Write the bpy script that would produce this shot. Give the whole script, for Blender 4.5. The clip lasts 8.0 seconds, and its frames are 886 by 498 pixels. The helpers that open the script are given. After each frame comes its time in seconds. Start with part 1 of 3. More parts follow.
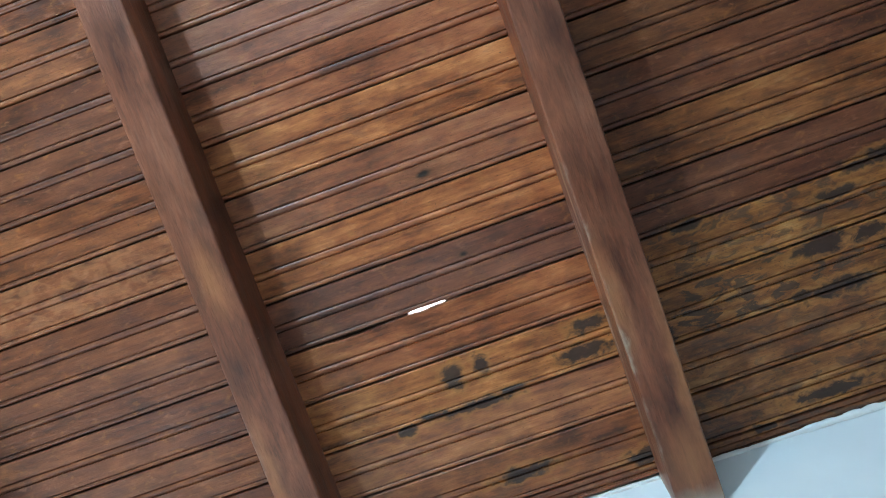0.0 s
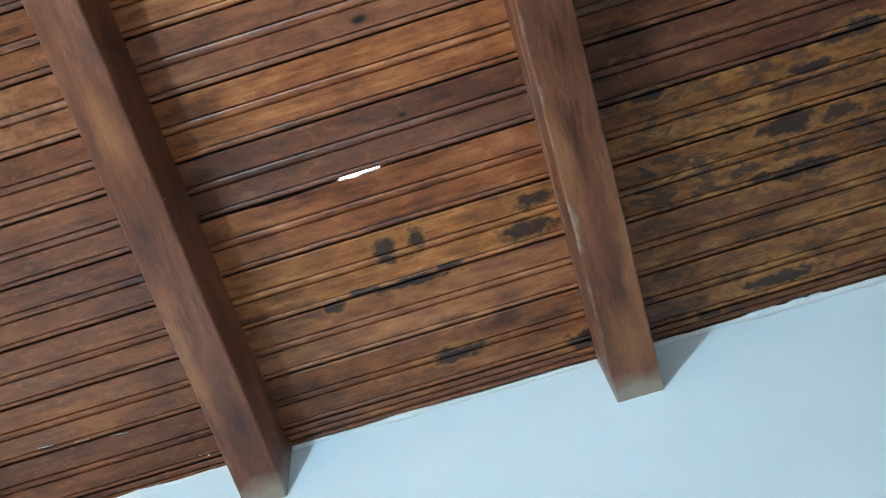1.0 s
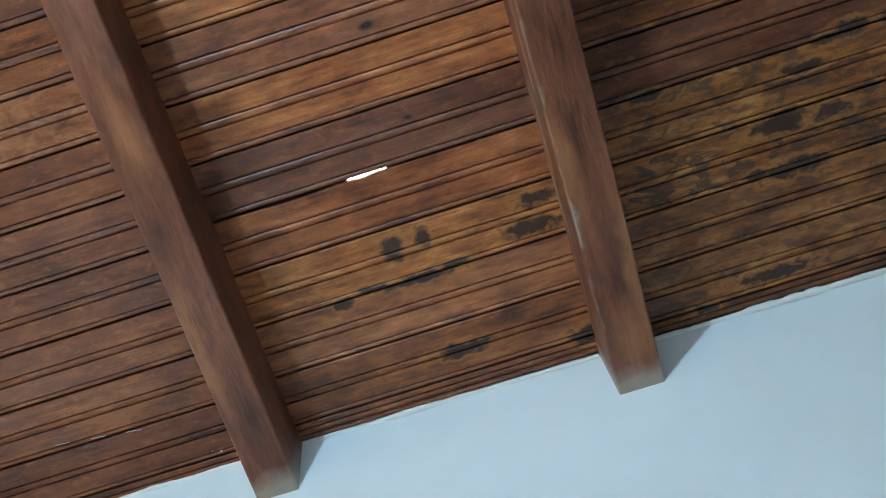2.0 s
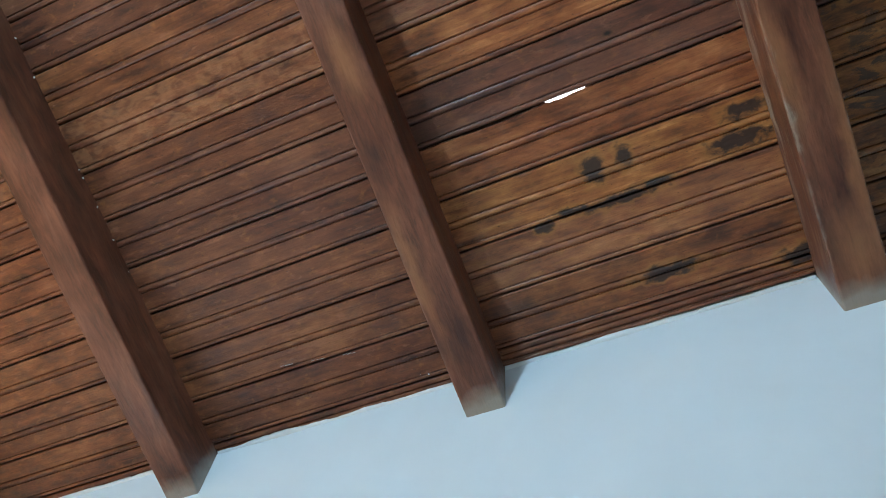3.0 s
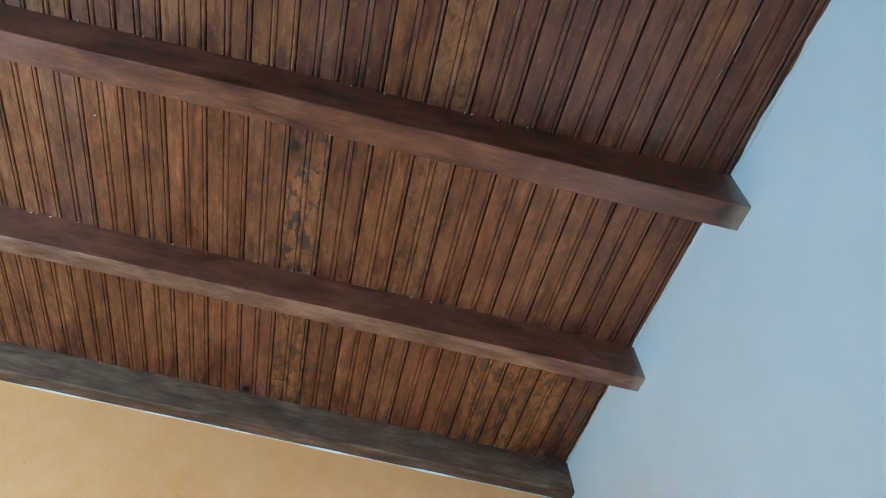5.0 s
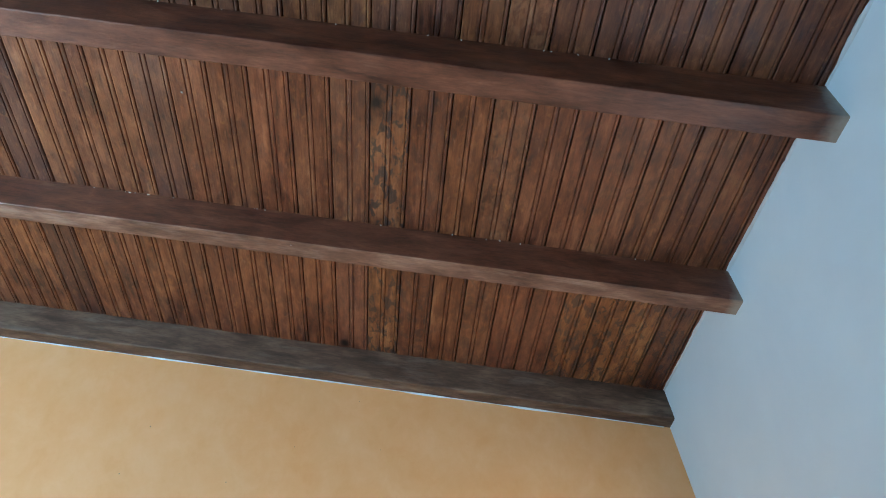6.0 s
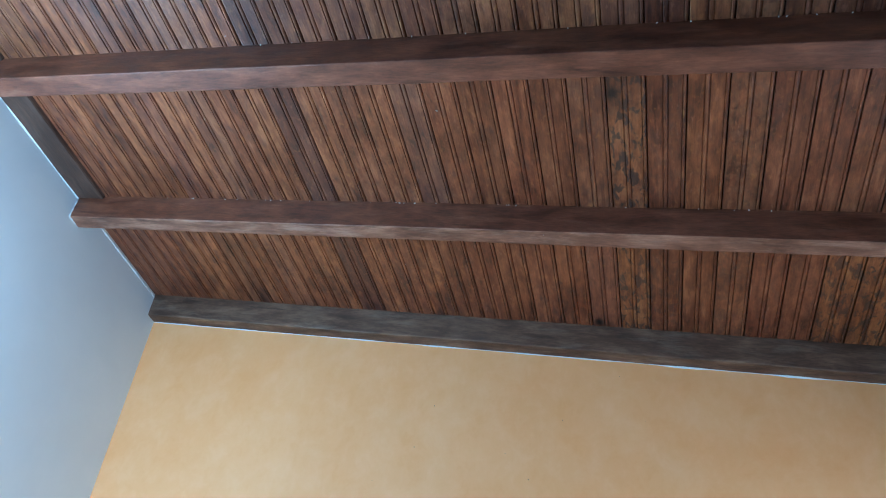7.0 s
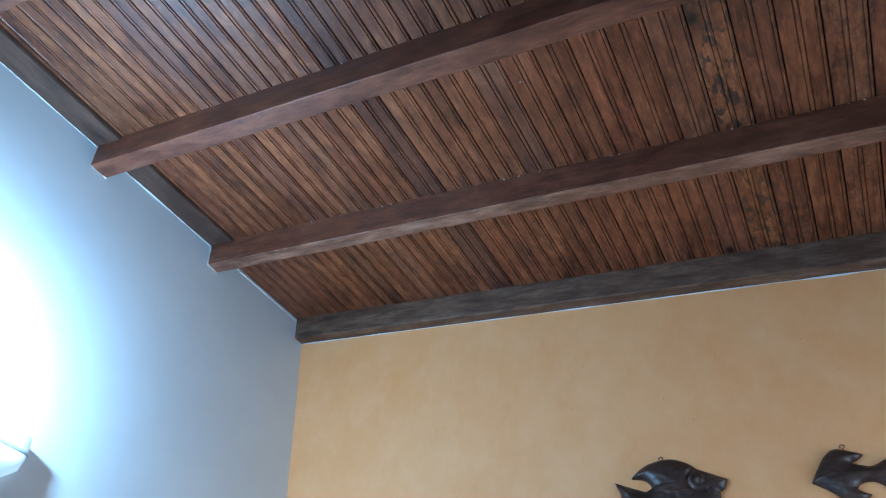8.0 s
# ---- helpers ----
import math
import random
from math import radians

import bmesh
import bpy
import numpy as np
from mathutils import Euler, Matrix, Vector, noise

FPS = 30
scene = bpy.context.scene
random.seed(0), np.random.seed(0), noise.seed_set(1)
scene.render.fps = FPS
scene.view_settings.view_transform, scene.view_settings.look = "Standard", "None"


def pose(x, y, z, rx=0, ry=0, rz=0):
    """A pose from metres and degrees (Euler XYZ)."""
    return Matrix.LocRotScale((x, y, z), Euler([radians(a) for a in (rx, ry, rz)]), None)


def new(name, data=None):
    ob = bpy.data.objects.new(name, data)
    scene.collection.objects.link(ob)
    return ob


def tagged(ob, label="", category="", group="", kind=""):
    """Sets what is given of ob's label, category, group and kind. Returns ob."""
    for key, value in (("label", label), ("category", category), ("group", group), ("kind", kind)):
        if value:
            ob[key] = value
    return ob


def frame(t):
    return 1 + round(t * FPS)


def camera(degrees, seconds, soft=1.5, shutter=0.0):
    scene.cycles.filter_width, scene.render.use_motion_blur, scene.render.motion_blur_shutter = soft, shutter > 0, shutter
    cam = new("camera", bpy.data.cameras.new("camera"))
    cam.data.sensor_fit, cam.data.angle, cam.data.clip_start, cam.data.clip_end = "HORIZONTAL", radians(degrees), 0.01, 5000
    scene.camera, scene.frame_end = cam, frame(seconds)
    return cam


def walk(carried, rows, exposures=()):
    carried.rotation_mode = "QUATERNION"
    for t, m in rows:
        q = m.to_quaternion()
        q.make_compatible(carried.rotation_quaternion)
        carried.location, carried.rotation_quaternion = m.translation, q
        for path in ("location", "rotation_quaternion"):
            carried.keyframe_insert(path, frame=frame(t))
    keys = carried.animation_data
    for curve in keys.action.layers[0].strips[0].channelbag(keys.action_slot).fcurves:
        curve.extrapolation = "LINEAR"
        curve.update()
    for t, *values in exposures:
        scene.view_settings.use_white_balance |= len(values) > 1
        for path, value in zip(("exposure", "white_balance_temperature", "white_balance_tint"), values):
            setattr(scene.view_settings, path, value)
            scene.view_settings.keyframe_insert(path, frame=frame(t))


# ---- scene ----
from mathutils import geometry

cam = camera(61.2, 8.0, soft=0.95)
walk(cam, [
    (0.0, pose(0.247, 0.917, 1.587, 160.84, 3.29, -70.36)),
    (0.5, pose(0.296, 0.908, 1.661, 155.91, 2.68, -73.25)),
    (1.0, pose(0.316, 0.921, 1.688, 151.45, 6.38, -74.28)),
    (1.2, pose(0.317, 0.919, 1.681, 151.18, 5.84, -74.43)),
    (2.3, pose(0.318, 0.937, 1.639, 153.08, 6.54, -72.91)),
    (2.5, pose(0.319, 0.944, 1.638, 151.99, 4.28, -71.27)),
    (3.0, pose(0.402, 1.045, 1.564, 153.19, -3.51, -67.20)),
    (3.5, pose(0.414, 1.051, 1.533, 152.82, -7.78, -60.86)),
    (4.0, pose(0.293, 1.009, 1.534, 148.12, -1.08, -36.12)),
    (4.5, pose(0.202, 1.022, 1.502, 143.07, 4.07, -17.50)),
    (5.0, pose(0.192, 1.098, 1.439, 137.24, 6.35, -11.55)),
    (5.2, pose(0.189, 1.109, 1.445, 135.29, 7.18, -9.25)),
    (6.3, pose(0.103, 1.070, 1.417, 133.80, 5.29, -1.75)),
    (6.5, pose(0.106, 1.048, 1.393, 133.82, 3.97, 1.58)),
    (7.0, pose(0.074, 0.975, 1.338, 133.29, -1.48, 12.13)),
    (7.5, pose(0.045, 0.930, 1.291, 132.63, -1.57, 16.73)),
    (8.0, pose(0.057, 0.934, 1.298, 131.90, 2.58, 27.05)),
], exposures=[(0.0, 1.22, 5850, 6), (0.5, 1.42, 5900, 5), (1.0, 1.12, 5900, 5), (2.5, 0.82, 5950, 7), (3.5, 0.65, 5850, 7), (4.0, 0.6, 5800, 8), (4.5, 0.48, 5650, 7), (5.0, 0.36, 5450, 2), (6.5, 0.1, 5150, 5), (7.0, 0.08, 4800, 5), (7.5, -0.16, 4850, 8), (8.0, -0.28, 4850, 8)])

# ---- world, sun and lamp light ----
world = bpy.data.worlds.new("sky")
world.use_nodes = True
scene.world = world
wn = world.node_tree.nodes
sky = wn.new("ShaderNodeTexSky")
sky.sky_type, sky.sun_disc = "NISHITA", False
sky.sun_elevation, sky.sun_rotation = radians(50), radians(200)
sky.dust_density, sky.air_density = 6.0, 0.8
world.node_tree.links.new(sky.outputs[0], wn["Background"].inputs[0])
wn["Background"].inputs[1].default_value = 0.15

sun_data = bpy.data.lights.new("sun", "SUN")
sun_data.energy, sun_data.angle, sun_data.color = 2.0, radians(0.5), (1.0, 0.95, 0.88)
sun = new("sun", sun_data)
sun.matrix_world = pose(0, 0, 8, 40, 0, -160)

LAMP_Y, LAMP_Z = 1.795, 2.305
bulb_data = bpy.data.lights.new("lamp_light", "POINT")
bulb_data.energy, bulb_data.color, bulb_data.shadow_soft_size = 65.0, (0.60, 0.85, 1.0), 0.03
bulb = new("lamp_light", bulb_data)

# unseen fill lamp, added to even out the light on the yellow wall
fill_data = bpy.data.lights.new("fill_lamp", "AREA")
fill_data.shape, fill_data.size, fill_data.size_y = "RECTANGLE", 1.0, 1.0
fill_data.energy, fill_data.color = 19.0, (0.88, 0.96, 1.0)
fill_light = new("fill_lamp", fill_data)

# ---- the slope of the ceiling: x along the rafters, y along the boards ----
SLOPE, HEIGHT = 12.85, 2.95
TILT = pose(0, 0, HEIGHT, 0, SLOPE, 0)
X_LOW, X_HIGH = 1.183, -1.716          # where the boards meet the two white walls
Y_BACK, Y_FRONT = -2.2, 3.137          # plain back wall, yellow wall
DROP = 0.105                           # depth of the rafters
PITCH, JOINT = 0.0963, 0.785
COS, SIN = math.cos(radians(SLOPE)), math.sin(radians(SLOPE))
WALL_LOW, WALL_HIGH = X_LOW * COS, X_HIGH * COS
RAFTERS = [(0.692, 0.769), (1.318, 1.390), (1.927, 1.996), (2.511, 2.569)]
BEAM_Y, BEAM_DROP = 3.085, 0.104       # beam on the yellow wall


def top_at(x):
    """Height of the boards over the world's x."""
    return HEIGHT - x * math.tan(radians(SLOPE))


# ---- materials ----
def material(name):
    m = bpy.data.materials.new(name)
    m.use_nodes = True
    n = m.node_tree.nodes
    return m, n, m.node_tree.links, n["Principled BSDF"]


def coords(n, links, scale, turn=(0, 0, 0)):
    t, m = n.new("ShaderNodeTexCoord"), n.new("ShaderNodeMapping")
    m.inputs["Scale"].default_value = scale
    m.inputs["Rotation"].default_value = turn
    links.new(t.outputs["Object"], m.inputs[0])
    return m.outputs[0]


def noise_tex(n, links, vec, scale, detail=4.0, rough=0.55, distort=0.0):
    t = n.new("ShaderNodeTexNoise")
    t.inputs["Scale"].default_value, t.inputs["Detail"].default_value = scale, detail
    t.inputs["Roughness"].default_value, t.inputs["Distortion"].default_value = rough, distort
    links.new(vec, t.inputs["Vector"])
    return t.outputs["Fac"]


def ramp(n, links, fac, stops):
    r = n.new("ShaderNodeValToRGB")
    while len(r.color_ramp.elements) < len(stops):
        r.color_ramp.elements.new(0.5)
    for e, (p, c) in zip(r.color_ramp.elements, stops):
        e.position, e.color = p, (*c, 1) if len(c) == 3 else c
    links.new(fac, r.inputs[0])
    return r.outputs[0]


def mix(n, links, a, b, fac, how="MIX"):
    m = n.new("ShaderNodeMix")
    m.data_type, m.blend_type = "RGBA", how
    for value, sock in ((fac, m.inputs[0]), (a, m.inputs[6]), (b, m.inputs[7])):
        if isinstance(value, (int, float)):
            sock.default_value = value
        elif isinstance(value, tuple):
            sock.default_value = (*value, 1)
        else:
            links.new(value, sock)
    return m.outputs[2]


def maths(n, links, how, a, b=0.0, clamp=False):
    m = n.new("ShaderNodeMath")
    m.operation, m.use_clamp = how, clamp
    for value, sock in ((a, m.inputs[0]), (b, m.inputs[1])):
        if isinstance(value, (int, float)):
            sock.default_value = value
        else:
            links.new(value, sock)
    return m.outputs[0]


def bump(n, links, bsdf, height, strength, distance=0.002):
    b = n.new("ShaderNodeBump")
    b.inputs["Strength"].default_value, b.inputs["Distance"].default_value = strength, distance
    links.new(height, b.inputs["Height"])
    links.new(b.outputs[0], bsdf.inputs["Normal"])


def blob(n, links, vec, x, y, rx, ry, edge=0.35):
    """1 inside an ellipse on the boards, 0 outside, with a soft rim."""
    m = n.new("ShaderNodeMapping")
    m.vector_type = "POINT"
    m.inputs["Location"].default_value = (-x / rx, -y / ry, 0)
    m.inputs["Scale"].default_value = (1 / rx, 1 / ry, 0)
    links.new(vec, m.inputs[0])
    length = n.new("ShaderNodeVectorMath")
    length.operation = "LENGTH"
    links.new(m.outputs[0], length.inputs[0])
    r = n.new("ShaderNodeMapRange")
    r.inputs[1].default_value, r.inputs[2].default_value = 1 - edge, 1 + edge
    r.inputs[3].default_value, r.inputs[4].default_value = 1, 0
    links.new(length.outputs["Value"], r.inputs[0])
    return r.outputs[0]


def warped(n, links, scale, amount):
    """Object coordinates shaken by noise, for stains with ragged rims."""
    t = n.new("ShaderNodeTexCoord")
    w = n.new("ShaderNodeTexNoise")
    w.inputs["Scale"].default_value, w.inputs["Detail"].default_value = scale, 3
    links.new(t.outputs["Object"], w.inputs["Vector"])
    sub, mul, add = (n.new("ShaderNodeVectorMath") for _ in range(3))
    sub.operation, mul.operation, add.operation = "SUBTRACT", "SCALE", "ADD"
    sub.inputs[1].default_value = (0.5, 0.5, 0.5)
    mul.inputs["Scale"].default_value = amount
    links.new(w.outputs["Color"], sub.inputs[0])
    links.new(sub.outputs[0], mul.inputs[0])
    links.new(t.outputs["Object"], add.inputs[0])
    links.new(mul.outputs[0], add.inputs[1])
    return add.outputs[0]


def largest(n, links, values):
    out = values[0]
    for v in values[1:]:
        out = maths(n, links, "MAXIMUM", out, v)
    return out


# dark scorch marks on the boards by the low wall: x, y, half width, half length
SCORCH = [(0.897, 1.001, 0.019, 0.014), (0.903, 1.055, 0.023, 0.017), (0.965, 1.025, 0.009, 0.058), (0.969, 1.162, 0.010, 0.014), (0.960, 1.108, 0.009, 0.022),
          (0.892, 0.802, 0.012, 0.034), (0.936, 0.822, 0.015, 0.045), (0.958, 0.965, 0.008, 0.024), (1.152, 0.785, 0.016, 0.026), (1.109, 0.991, 0.012, 0.050),
          (0.786, 0.290, 0.010, 0.030), (0.894, 0.385, 0.018, 0.047), (0.899, 0.302, 0.013, 0.035), (0.973, 0.373, 0.015, 0.060), (0.969, 0.442, 0.008, 0.020),
          (1.171, 0.573, 0.009, 0.022), (0.817, 0.338, 0.010, 0.040), (1.144, 0.443, 0.012, 0.068), (0.779, 0.249, 0.012, 0.030), (0.787, 0.591, 0.008, 0.030)]
KNOTS = [(0.552, 0.981, 0.006, 0.011), (0.705, 0.963, 0.004, 0.007), (0.133, 3.062, 0.012, 0.015), (0.220, 2.114, 0.012, 0.018)]


def board_wood():
    """Varnished boards; tone, warmth and spots are set board by board, with uneven light in the tone."""
    m, n, k, bsdf = material("varnished_boards")
    tone, spots = n.new("ShaderNodeAttribute"), n.new("ShaderNodeAttribute")
    tone.attribute_name, spots.attribute_name = "tone", "spots"
    seed = n.new("ShaderNodeNewGeometry").outputs["Random Per Island"]
    base = coords(n, k, (1, 1, 1))
    shift = n.new("ShaderNodeVectorMath")
    shift.operation = "MULTIPLY_ADD"
    shift.inputs[1].default_value = (31, 53, 17)
    k.new(seed, shift.inputs[0])
    k.new(base, shift.inputs[2])
    def noise_at(scale, detail=4, distort=0.0):
        q = n.new("ShaderNodeMapping")
        q.inputs["Scale"].default_value = scale
        k.new(shift.outputs[0], q.inputs[0])
        return noise_tex(n, k, q.outputs[0], 1.0, detail, 0.6, distort)

    patch, stain, grain, hair = noise_at((11, 4.5, 8), 6, 0.4), noise_at((60, 17, 20), 8, 0.3), noise_at((130, 4.0, 30), 6, 0.6), noise_at((520, 22, 90), 4)
    body = maths(n, k, "ADD", maths(n, k, "MULTIPLY", patch, 0.40), maths(n, k, "ADD", maths(n, k, "MULTIPLY", stain, 0.40), maths(n, k, "MULTIPLY", grain, 0.20)))
    red = ramp(n, k, body, [(0.39, (0.075, 0.021, 0.010)), (0.47, (0.185, 0.053, 0.021)), (0.54, (0.275, 0.086, 0.033)), (0.61, (0.39, 0.140, 0.056))])
    gold = ramp(n, k, body, [(0.39, (0.090, 0.032, 0.013)), (0.47, (0.235, 0.086, 0.023)), (0.54, (0.38, 0.155, 0.040)), (0.61, (0.53, 0.26, 0.082))])
    sep = n.new("ShaderNodeSeparateColor")
    k.new(tone.outputs["Color"], sep.inputs[0])
    col = mix(n, k, red, gold, sep.outputs["Green"])
    col = mix(n, k, col, (0.130, 0.080, 0.068), maths(n, k, "MULTIPLY", sep.outputs["Blue"], maths(n, k, "MULTIPLY", patch, 1.4, True)))
    level = maths(n, k, "MULTIPLY", sep.outputs["Red"], 1.62)
    grey = n.new("ShaderNodeCombineColor")
    for s in grey.inputs[:3]:
        k.new(level, s)
    col = mix(n, k, col, grey.outputs[0], 1.0, "MULTIPLY")
    col = mix(n, k, col, ramp(n, k, hair, [(0.38, (0.62, 0.58, 0.56)), (0.56, (1.06, 1.06, 1.05))]), 0.34, "MULTIPLY")
    smudge = ramp(n, k, noise_at((30, 12, 9), 8, 0.5), [(0.57, (0, 0, 0)), (0.68, (1, 1, 1))])
    col = mix(n, k, col, (0.050, 0.026, 0.026), maths(n, k, "MULTIPLY", smudge, 0.38))
    rubbed = ramp(n, k, noise_at((95, 34, 30), 7, 0.3), [(0.60, (0, 0, 0)), (0.70, (1, 1, 1))])
    col = mix(n, k, col, (0.33, 0.150, 0.085), maths(n, k, "MULTIPLY", rubbed, 0.45))
    pores = ramp(n, k, noise_at((420, 130, 90), 2), [(0.66, (0, 0, 0)), (0.72, (1, 1, 1))])
    col = mix(n, k, col, (0.030, 0.014, 0.010), maths(n, k, "MULTIPLY", pores, 0.7))
    # curly figure on some boards, dark spots on others
    mark = n.new("ShaderNodeSeparateColor")
    k.new(spots.outputs["Color"], mark.inputs[0])
    wavy = n.new("ShaderNodeMapping")
    wavy.inputs["Scale"].default_value = (45, 30, 10)
    wavy.inputs["Rotation"].default_value = (0, 0, 0.6)
    k.new(shift.outputs[0], wavy.inputs[0])
    figure = ramp(n, k, noise_tex(n, k, wavy.outputs[0], 1.0, 2, 0.5, 1.2), [(0.42, (0, 0, 0)), (0.60, (1, 1, 1))])
    col = mix(n, k, col, (0.40, 0.19, 0.085), maths(n, k, "MULTIPLY", mark.outputs["Green"], maths(n, k, "MULTIPLY", figure, 0.55)))
    speck = ramp(n, k, noise_tex(n, k, coords(n, k, (48, 22, 10)), 1.0, 6, 0.62, 0.7), [(0.51, (0, 0, 0)), (0.57, (1, 1, 1))])
    col = mix(n, k, col, (0.035, 0.024, 0.022), maths(n, k, "MULTIPLY", mark.outputs["Red"], maths(n, k, "MULTIPLY", speck, 0.85)))
    # scorch marks and knots
    ragged = warped(n, k, 45.0, 0.012)
    field = largest(n, k, [blob(n, k, ragged, *b, edge=1.0) for b in SCORCH])
    torn = maths(n, k, "MULTIPLY", maths(n, k, "SUBTRACT", noise_tex(n, k, coords(n, k, (70, 42, 30)), 1.0, 5, 0.6, 0.4), 0.5), 1.3)
    field = maths(n, k, "ADD", field, torn)
    halo_ = ramp(n, k, field, [(0.10, (0, 0, 0)), (0.42, (1, 1, 1))])
    col = mix(n, k, col, (0.40, 0.175, 0.045), maths(n, k, "MULTIPLY", halo_, 0.62))
    col = mix(n, k, col, (0.011, 0.008, 0.012), maths(n, k, "MULTIPLY", ramp(n, k, field, [(0.34, (0, 0, 0)), (0.64, (1, 1, 1))]), 0.9))
    round_ = warped(n, k, 40.0, 0.008)
    knots = largest(n, k, [blob(n, k, round_, *b, edge=0.5) for b in KNOTS])
    halo = largest(n, k, [blob(n, k, round_, x, y, 2.2 * rx, 2.6 * ry, edge=0.9) for x, y, rx, ry in KNOTS])
    col = mix(n, k, col, (0.055, 0.022, 0.012), maths(n, k, "MULTIPLY", halo, 0.65))
    col = mix(n, k, col, (0.008, 0.006, 0.005), knots)
    k.new(col, bsdf.inputs["Base Color"])
    k.new(ramp(n, k, patch, [(0.3, (0.36,) * 3), (0.7, (0.56,) * 3)]), bsdf.inputs["Roughness"])
    bsdf.inputs["Coat Weight"].default_value, bsdf.inputs["Coat Roughness"].default_value = 0.08, 0.38
    bsdf.inputs["Specular IOR Level"].default_value = 0.40
    bump(n, k, bsdf, maths(n, k, "ADD", maths(n, k, "MULTIPLY", hair, 0.35), maths(n, k, "ADD", grain, maths(n, k, "MULTIPLY", stain, 1.4))), 0.45, 0.0013)
    return m


def beam_wood(name, dark, mid, light, rough=(0.38, 0.6), pale_ends=True, along="x"):
    m, n, k, bsdf = material(name)
    info = n.new("ShaderNodeObjectInfo")
    base = coords(n, k, (1, 1, 1))
    shift = n.new("ShaderNodeVectorMath")
    shift.operation = "MULTIPLY_ADD"
    shift.inputs[1].default_value = (13, 29, 7)
    k.new(info.outputs["Random"], shift.inputs[0])
    k.new(base, shift.inputs[2])
    long_, fine, cloud = (n.new("ShaderNodeMapping") for _ in range(3))
    long_.inputs["Scale"].default_value = (7, 34, 34)
    fine.inputs["Scale"].default_value = (34, 230, 230)
    cloud.inputs["Scale"].default_value = (8, 20, 20)
    for q in (long_, fine, cloud):
        if along == "y":
            sx, sy, sz = q.inputs["Scale"].default_value
            q.inputs["Scale"].default_value = (sy, sx, sz)
        k.new(shift.outputs[0], q.inputs[0])
    grain = noise_tex(n, k, long_.outputs[0], 1.0, 5, 0.6, 0.8)
    hair = noise_tex(n, k, fine.outputs[0], 1.0, 3, 0.6)
    patch = noise_tex(n, k, cloud.outputs[0], 1.0, 4, 0.6, 0.3)
    body = maths(n, k, "ADD", maths(n, k, "MULTIPLY", grain, 0.45), maths(n, k, "MULTIPLY", patch, 0.55))
    col = ramp(n, k, body, [(0.34, dark), (0.5, mid), (0.66, light)])
    col = mix(n, k, col, ramp(n, k, patch, [(0.3, (0.75, 0.73, 0.73)), (0.52, (1, 1, 1)), (0.75, (1.12, 1.12, 1.1))]), 0.7, "MULTIPLY")
    col = mix(n, k, col, ramp(n, k, hair, [(0.36, (0.62, 0.6, 0.6)), (0.58, (1.05, 1.05, 1.05))]), 0.55, "MULTIPLY")
    # worn greyish smears and small dark dents
    worn = n.new("ShaderNodeMapping")
    worn.inputs["Scale"].default_value = (5, 30, 30) if along == "x" else (30, 5, 30)
    k.new(shift.outputs[0], worn.inputs[0])
    smears = noise_tex(n, k, worn.outputs[0], 1.0, 6, 0.7, 0.3)
    col = mix(n, k, col, tuple(c * f for c, f in zip(light, (1.0, 1.25, 1.5))), maths(n, k, "MULTIPLY", ramp(n, k, smears, [(0.54, (0, 0, 0)), (0.68, (1, 1, 1))]), 0.5))
    col = mix(n, k, col, tuple(c * 0.4 for c in dark), maths(n, k, "MULTIPLY", ramp(n, k, smears, [(0.30, (1, 1, 1)), (0.40, (0, 0, 0))]), 0.7))
    if pale_ends:
        rough_ = warped(n, k, 26.0, 0.03)
        bare = largest(n, k, [blob(n, k, rough_, *b, edge=0.7) for b in ((1.03, 0.700, 0.17, 0.010), (1.13, 0.725, 0.05, 0.030), (0.84, 0.757, 0.08, 0.010), (0.60, 1.352, 0.05, 0.016), (0.95, 1.375, 0.10, 0.010))])
        col = mix(n, k, col, (0.34, 0.150, 0.060), maths(n, k, "MULTIPLY", maths(n, k, "MULTIPLY", bare, smears), 1.2, True))
        edge_ = largest(n, k, [blob(n, k, rough_, *b, edge=0.6) for b in ((0.86, 0.770, 0.22, 0.006), (0.80, 0.692, 0.12, 0.005))])
        col = mix(n, k, col, (0.42, 0.36, 0.28), maths(n, k, "MULTIPLY", maths(n, k, "MULTIPLY", edge_, ramp(n, k, smears, [(0.50, (0, 0, 0)), (0.58, (1, 1, 1))])), 0.6))
        eye = largest(n, k, [blob(n, k, rough_, *b, edge=0.8) for b in ((0.746, 1.366, 0.016, 0.010), (0.49, 1.330, 0.020, 0.012), (0.42, 0.715, 0.035, 0.014))])
        col = mix(n, k, col, (0.030, 0.012, 0.009), maths(n, k, "MULTIPLY", eye, 0.6))
        split = n.new("ShaderNodeSeparateXYZ")
        k.new(warped(n, k, 22.0, 0.05), split.inputs[0])
        end = n.new("ShaderNodeMapRange")
        end.inputs[1].default_value, end.inputs[2].default_value = X_LOW - 0.012, X_LOW + 0.022
        k.new(split.outputs[0], end.inputs[0])
        far = n.new("ShaderNodeMapRange")
        far.inputs[1].default_value, far.inputs[2].default_value = X_HIGH - 0.01, X_HIGH - 0.03
        k.new(split.outputs[0], far.inputs[0])
        smear = maths(n, k, "MULTIPLY", maths(n, k, "MAXIMUM", end.outputs[0], far.outputs[0]), 0.7)
        col = mix(n, k, col, (0.44, 0.40, 0.33), smear)
    k.new(col, bsdf.inputs["Base Color"])
    k.new(ramp(n, k, patch, [(0.3, (rough[0],) * 3), (0.7, (rough[1],) * 3)]), bsdf.inputs["Roughness"])
    bump(n, k, bsdf, maths(n, k, "ADD", maths(n, k, "MULTIPLY", hair, 0.7), grain), 0.6, 0.0016)
    return m


